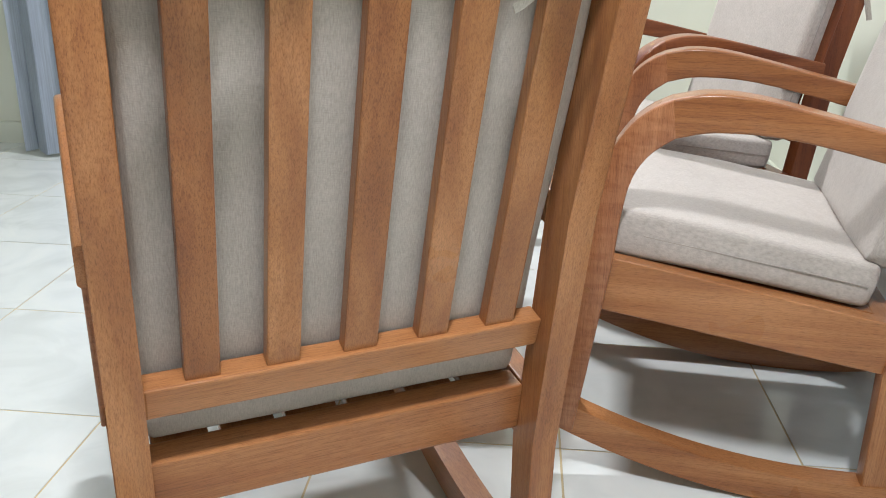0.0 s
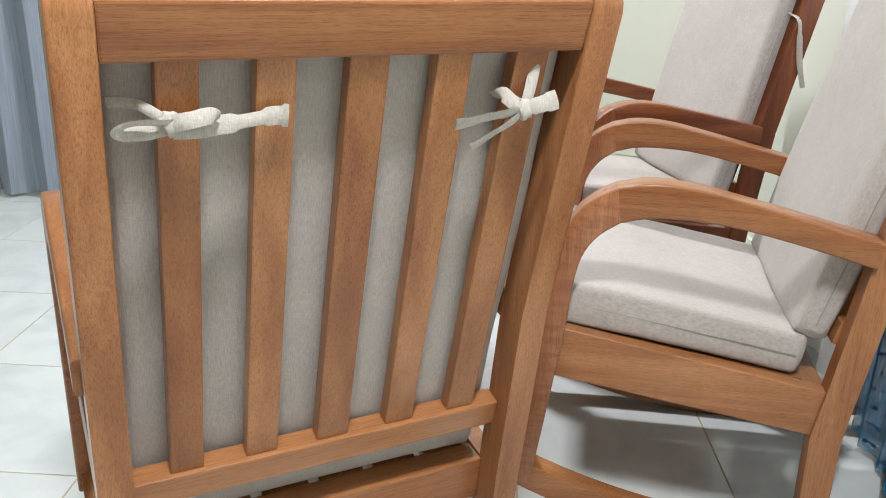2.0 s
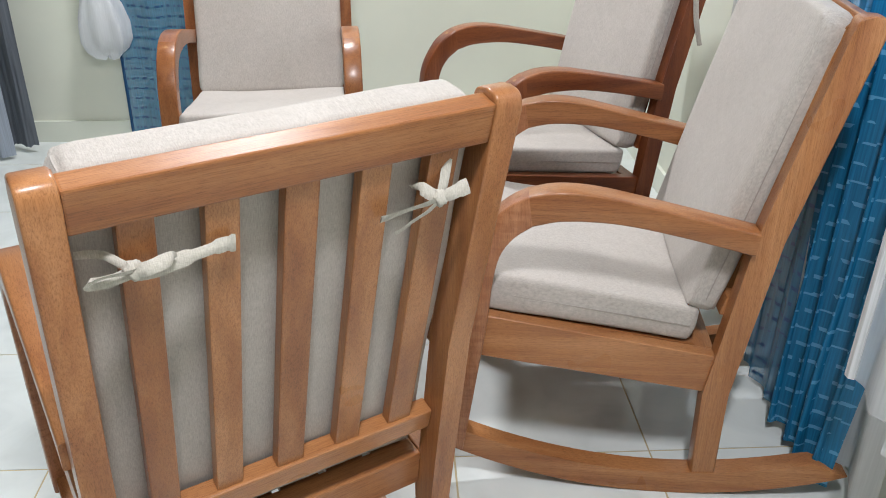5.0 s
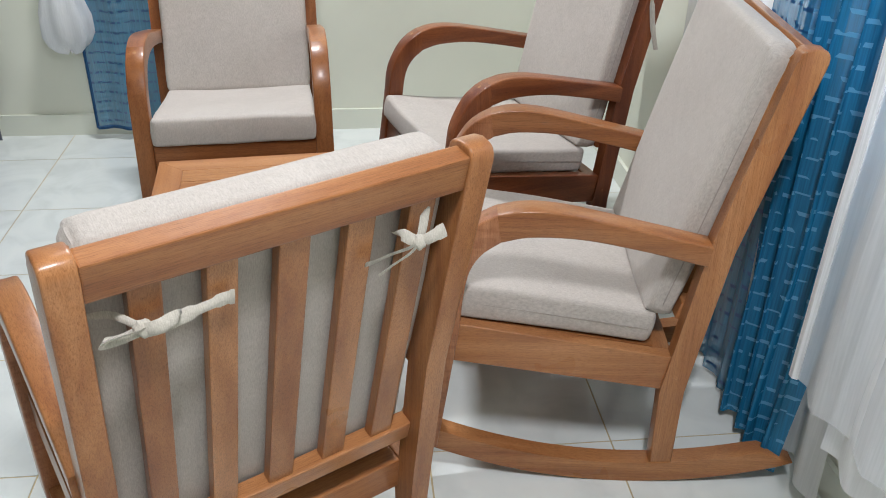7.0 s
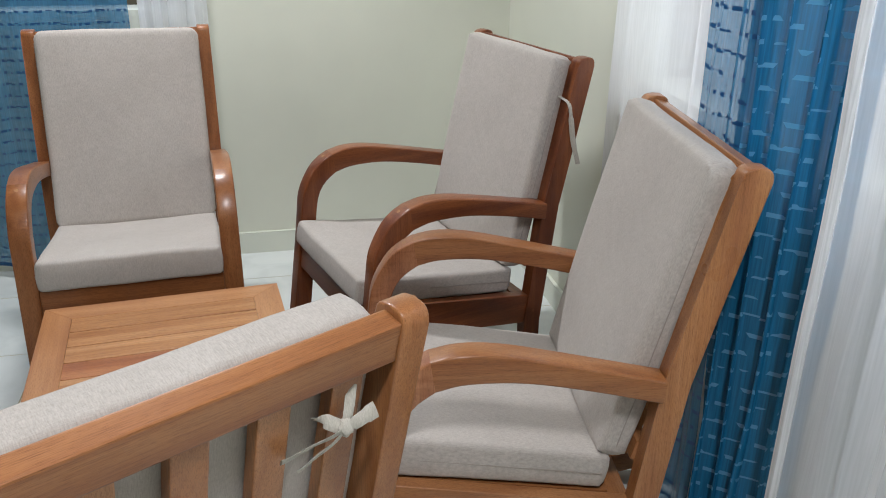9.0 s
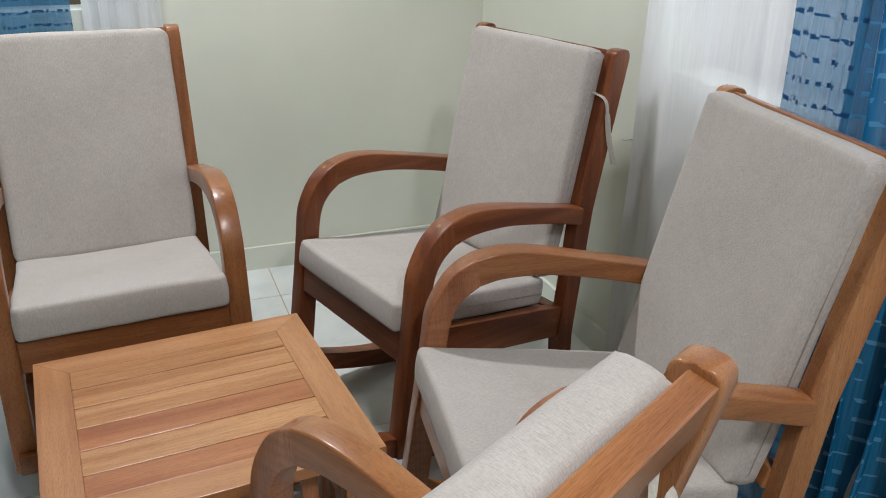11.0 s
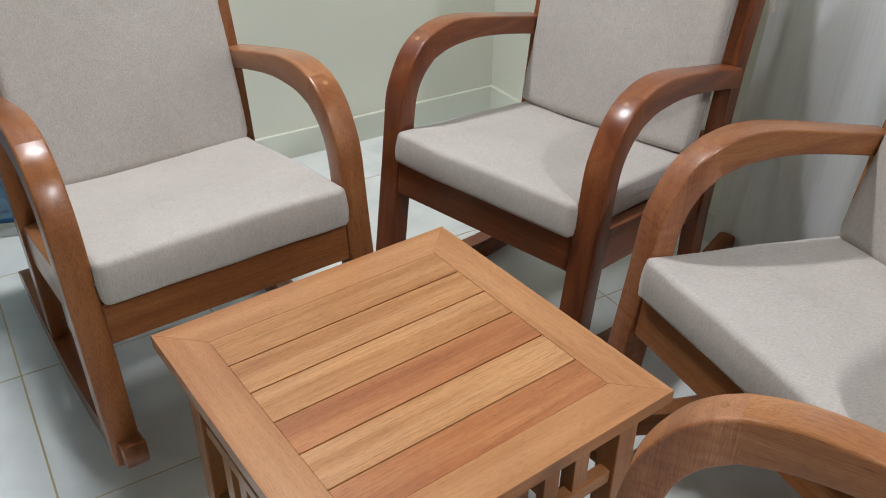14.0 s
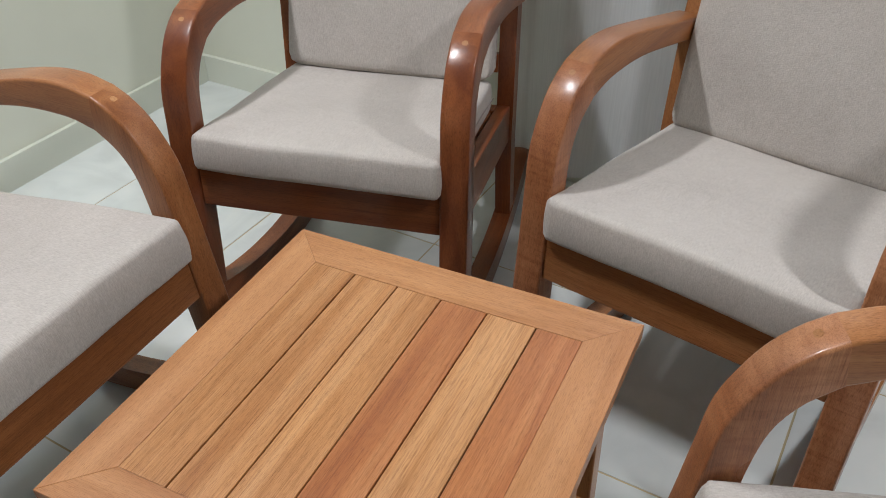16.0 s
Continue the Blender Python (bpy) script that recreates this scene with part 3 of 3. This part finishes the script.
# ---- curtains ----
def curtain(name, label, group, m, width, z0, z1, folds, depth, material, seed, gather=1.0, flare=0.0):
    """A hanging cloth in local x-z, folded in y; gather narrows its top, the cloth is longer than its width."""
    bm = bmesh.new()
    uv = bm.loops.layers.uv.new("UVMap")
    nx, nz = max(40, folds * 14), 36
    grid = []
    for j in range(nz + 1):
        v = j / nz
        row = []
        for i in range(nx + 1):
            u = i / nx
            z = z0 + (z1 - z0) * v
            ph = 2 * math.pi * folds * (u + 0.03 * noise.noise(Vector((u * 5, v * 2.0, seed))))
            amp = depth * (0.55 + 0.6 * noise.noise(Vector((u * 4, seed, v * 1.2))) + 0.25 * (1 - v))
            wx = (u - 0.5) * width * (gather + (1 - gather) * (1 - v)) + flare * (1 - v) * (u - 0.5) + 0.3 * amp * math.sin(2 * ph)
            y = amp * math.sin(ph) + 0.012 * noise.noise(Vector((u * 9, v * 6, seed + 3)))
            drop = 0.012 * noise.noise(Vector((u * 6, seed, 0))) * (1 - v)
            row.append((bm.verts.new((wx, y, z + drop)), (u * width * 1.6, z)))
        grid.append(row)
    for j in range(nz):
        for i in range(nx):
            q = (grid[j][i], grid[j][i + 1], grid[j + 1][i + 1], grid[j + 1][i])
            f = bm.faces.new([c[0] for c in q])
            f.smooth = True
            for lp, c in zip(f.loops, q):
                lp[uv].uv = c[1]
    me = bpy.data.meshes.new(name)
    bm.to_mesh(me)
    bm.free()
    me.materials.append(material)
    ob = new(name, me)
    ob.matrix_world = m
    return tagged(ob, label, "curtain", group)


def right_curtain(label, x, y_near, y_far, z0, folds, depth, material, seed, **more):
    return curtain("curtain", label, "curtains", ROOM @ pose(x, (y_near + y_far) / 2, 0, 0, 0, 90), y_far - y_near, z0, 2.45, folds, depth, material, seed, **more)


right_curtain("sheer white voile curtain hanging over the window", -0.075, -2.25, -1.27, 0.05, 6, 0.026, SHEER, 1, flare=0.20)
right_curtain("sheer sea-blue curtain with woven dashes, glints in their colour", -0.108, -2.33, -1.86, 0.03, 4, 0.050, BLUE, 2, flare=-0.20)
right_curtain("single sheer blue curtain edge with woven dashes", -0.105, -1.93, -1.75, 0.02, 2, 0.012, BLUE_THIN, 7)
voile = right_curtain("sheer white voile curtain with a thick hem", -0.205, -3.10, -2.345, 0.41, 5, 0.020, SHEER_THIN, 3)
right_curtain("second layer of sheer white voile curtain", -0.190, -3.15, -2.46, 0.33, 5, 0.025, SHEER, 8)
edge = [voile.data.vertices[j * 71 + 70].co.copy() for j in range(37)]
part("hem", tube(edge, 0.012, 6, 0.8), HEM, voile, "thick white folded hem")
far_blue = curtain("curtain", "sheer sea-blue curtain with woven dashes on the far wall", "curtains", ROOM @ pose(-1.785, -0.075, 0), 0.66, 0.055, 2.45, 4, 0.014, BLUE_THIN, 4)
side = [far_blue.data.vertices[j * 57].co.copy() for j in range(37)]
foot = [far_blue.data.vertices[k].co.copy() for k in range(57)]
part("hem", tube(side, 0.006, 6, 0.6), BLUE_HEM, far_blue, "dark blue stitched side hem")
part("hem", tube(foot, 0.009, 6, 0.6), BLUE_HEM, far_blue, "dark blue stitched bottom hem")
curtain("curtain", "sheer white voile curtain beside the blue one", "curtains", ROOM @ pose(-1.30, -0.06, 0), 0.24, 0.10, 2.45, 4, 0.018, SHEER, 6)
curtain("curtain", "plain grey-blue cloth curtain hanging to the floor", "curtains", ROOM @ pose(-2.79, -0.20, 0), 0.46, 0.015, 2.45, 3, 0.045, GREY, 5)
curtain("curtain", "dark grey cloth strip along the inner edge of the grey-blue curtain", "curtains", ROOM @ pose(-2.555, -0.13, 0), 0.13, 0.03, 2.45, 1, 0.02, DARK_GREY, 9)


def knotted_curtain(m):
    """A narrow sheer gathered into a knot, its tail puffed out below."""
    bm = bmesh.new()
    rings = []
    shape = [(2.40, 0.10), (1.90, 0.085), (1.40, 0.062), (1.00, 0.044), (0.86, 0.036), (0.805, 0.026), (0.785, 0.040), (0.755, 0.046), (0.725, 0.038), (0.700, 0.026),
             (0.66, 0.044), (0.60, 0.070), (0.53, 0.090), (0.46, 0.094), (0.42, 0.078), (0.395, 0.050), (0.385, 0.015)]
    n = 40
    for z, r in shape:
        ring = []
        for k in range(n):
            a = 2 * math.pi * k / n
            rr = r * (1 + 0.16 * math.sin(7 * a + 2 * z) + 0.22 * noise.noise(Vector((math.cos(a) * 2, math.sin(a) * 2, z * 4))))
            ring.append(bm.verts.new((rr * math.cos(a) + 0.02 * (0.75 - z) * 0.8, 0.55 * rr * math.sin(a), z + 0.012 * math.sin(3 * a))))
        rings.append(ring)
    for a, b in zip(rings, rings[1:]):
        for k in range(n):
            bm.faces.new((a[k], a[(k + 1) % n], b[(k + 1) % n], b[k]))
    ob = smooth(part("curtain", bm, SHEER, None), 80)
    ob.matrix_world = m
    return tagged(ob, "sheer white voile curtain gathered into a knot", "curtain", "curtains")


knotted_curtain(ROOM @ pose(-2.165, -0.075, 0))


# ---- ties ----
def ribbon(points, width, thick=0.0014, spin=0.0):
    """A flat cotton tape along the points, its width turned about its run."""
    ps = spline(points, 6)
    bm = bmesh.new()
    rings = []
    for i, p in enumerate(ps):
        d = (ps[min(i + 1, len(ps) - 1)] - ps[max(i - 1, 0)]).normalized()
        out = Vector((0, -1, -0.25)).normalized()
        side = d.cross(out).normalized()
        out = side.cross(d)
        a = spin + 0.25 * math.sin(i * 0.16)
        side, out = side * math.cos(a) + out * math.sin(a), out * math.cos(a) - side * math.sin(a)
        w = width[min(len(width) - 1, int(i / (len(ps) - 1) * (len(width) - 1) + 0.5))] if isinstance(width, tuple) else width
        crease = out * (0.0007 * math.sin(i * 0.5))
        w *= 1.6
        rings.append([bm.verts.new(p + side * (w * x) + out * (thick * y) + crease) for x, y in ((-0.5, -0.6), (-0.2, 0.9), (0.2, 1.2), (0.5, -0.2), (0.2, -1.0), (-0.2, -1.2))])
    for a, b in zip(rings, rings[1:]):
        for k in range(6):
            bm.faces.new((a[k], a[(k + 1) % 6], b[(k + 1) % 6], b[k]))
    bm.faces.new(rings[0])
    bm.faces.new(rings[-1][::-1])
    return bm


def knot(c, r):
    bm = bmesh.new()
    bmesh.ops.create_icosphere(bm, subdivisions=3, radius=r)
    for v in bm.verts:
        w = noise.noise(v.co * 90)
        v.co = Vector((v.co.x * 1.05, v.co.y * 0.7, v.co.z * 1.1)) * (1 + 0.22 * w + 0.10 * math.sin(v.co.x * 700 + v.co.z * 500)) + Vector(c)
    return bm


def on_back(x, up, off=0.012):
    """A point off the back of the slats: across, along the slope, and proud of it."""
    lean, depth = Vector((0, -POST_LEAN, 1)).normalized(), Vector((0, 1, POST_LEAN)).normalized()
    return Vector((0, -0.4355, 0.976)) + lean * (up) + Vector((x, 0, 0)) - depth * (off - 0.008)


CHAIR_A = pose(-0.0200, 1.2499, 0, 0, 0, 24.21)


def bow(x, pieces, label):
    root = thing("cushion_tie", label, "tie", CHAIR_A, "cushion ties")
    for name, pts, w, spin in pieces:
        smooth(part(name, ribbon([on_back(*p) for p in pts], w, spin=spin), TAPE, root), 60)
    smooth(part("knot", knot(on_back(*x), 0.0105), TAPE, root), 60)


bow((-0.186, -0.079, 0.016), (
    ("loop", [(-0.184, -0.078, 0.018), (-0.205, -0.074, 0.022), (-0.224, -0.077, 0.020), (-0.230, -0.082, 0.017), (-0.222, -0.087, 0.014), (-0.205, -0.087, 0.014), (-0.186, -0.082, 0.016)], 0.0085, 0.5),
    ("loop", [(-0.186, -0.077, 0.020), (-0.172, -0.072, 0.026), (-0.158, -0.070, 0.024), (-0.149, -0.073, 0.019), (-0.158, -0.077, 0.016), (-0.184, -0.081, 0.016)], 0.0095, 0.4),
    ("tail", [(-0.184, -0.084, 0.016), (-0.160, -0.084, 0.016), (-0.125, -0.083, 0.012), (-0.095, -0.079, 0.012), (-0.080, -0.079, 0.014)], (0.012, 0.012, 0.011, 0.008, 0.011, 0.014), 0.2),
    ("band", [(-0.234, -0.071, -0.016), (-0.220, -0.070, -0.012), (-0.206, -0.070, -0.002), (-0.192, -0.075, 0.012)], 0.006, 0.1)),
    "cream cotton tape bow knotted round the chair slat")
bow((0.1745, -0.086, 0.016), (
    ("tail", [(0.172, -0.086, 0.018), (0.150, -0.090, 0.018), (0.122, -0.097, 0.014), (0.098, -0.101, 0.012)], (0.008, 0.011, 0.012, 0.012), 0.3),
    ("tail", [(0.172, -0.090, 0.018), (0.155, -0.104, 0.018), (0.135, -0.120, 0.014), (0.121, -0.129, 0.012)], (0.008, 0.010, 0.011, 0.010), 0.3),
    ("tail", [(0.176, -0.084, 0.018), (0.192, -0.080, 0.020), (0.212, -0.075, 0.020)], (0.008, 0.011, 0.013), 0.2),
    ("band", [(0.148, -0.078, -0.004), (0.152, -0.072, 0.008), (0.164, -0.080, 0.014), (0.174, -0.085, 0.016)], 0.010, 0.1),
    ("band", [(0.178, -0.080, 0.014), (0.186, -0.055, 0.004), (0.192, -0.025, -0.006)], 0.008, 0.1)),
    "cream cotton tape bow with loose tails on the slat")


def loose_tie(m, points):
    root = thing("cushion_tie", "loose cream cotton tape hanging from the back cushion", "tie", m, "cushion ties")
    smooth(part("tape", ribbon(points, (0.005, 0.006, 0.009, 0.008), spin=0.9), TAPE, root), 60)


loose_tie(pose(0.7760, 2.3947, 0, 0, 0, 100.62), [Vector(p) for p in ((-0.240, -0.345, 0.915), (-0.276, -0.352, 0.902), (-0.283, -0.358, 0.860), (-0.286, -0.368, 0.80), (-0.292, -0.385, 0.735))])

# ---- floor tiles ----
TILE_SIZE = 0.4485
bm = bmesh.new()
box(bm, 0.0021, TILE_SIZE - 0.0021, 0.0021, TILE_SIZE - 0.0021, -0.012, 0.0, 0.0)
first = part("floor_tile", bm, TILE, floor)
ORIGIN = ROOM.inverted() @ Vector((0.878, 1.429, 0))
made = 0
nx0 = math.floor((LEFT - ORIGIN.x) / TILE_SIZE)
for i in range(nx0, 3):
    for j in range(-13, 6):
        x, y = ORIGIN.x + i * TILE_SIZE, ORIGIN.y + j * TILE_SIZE
        if x < LEFT - TILE_SIZE or x > 0 or y > 0 or y < NEAR - TILE_SIZE:
            continue
        ob = first if not made else new("floor_tile", first.data)
        ob.parent = floor
        ob.matrix_basis = pose(x, y, 0)
        made += 1
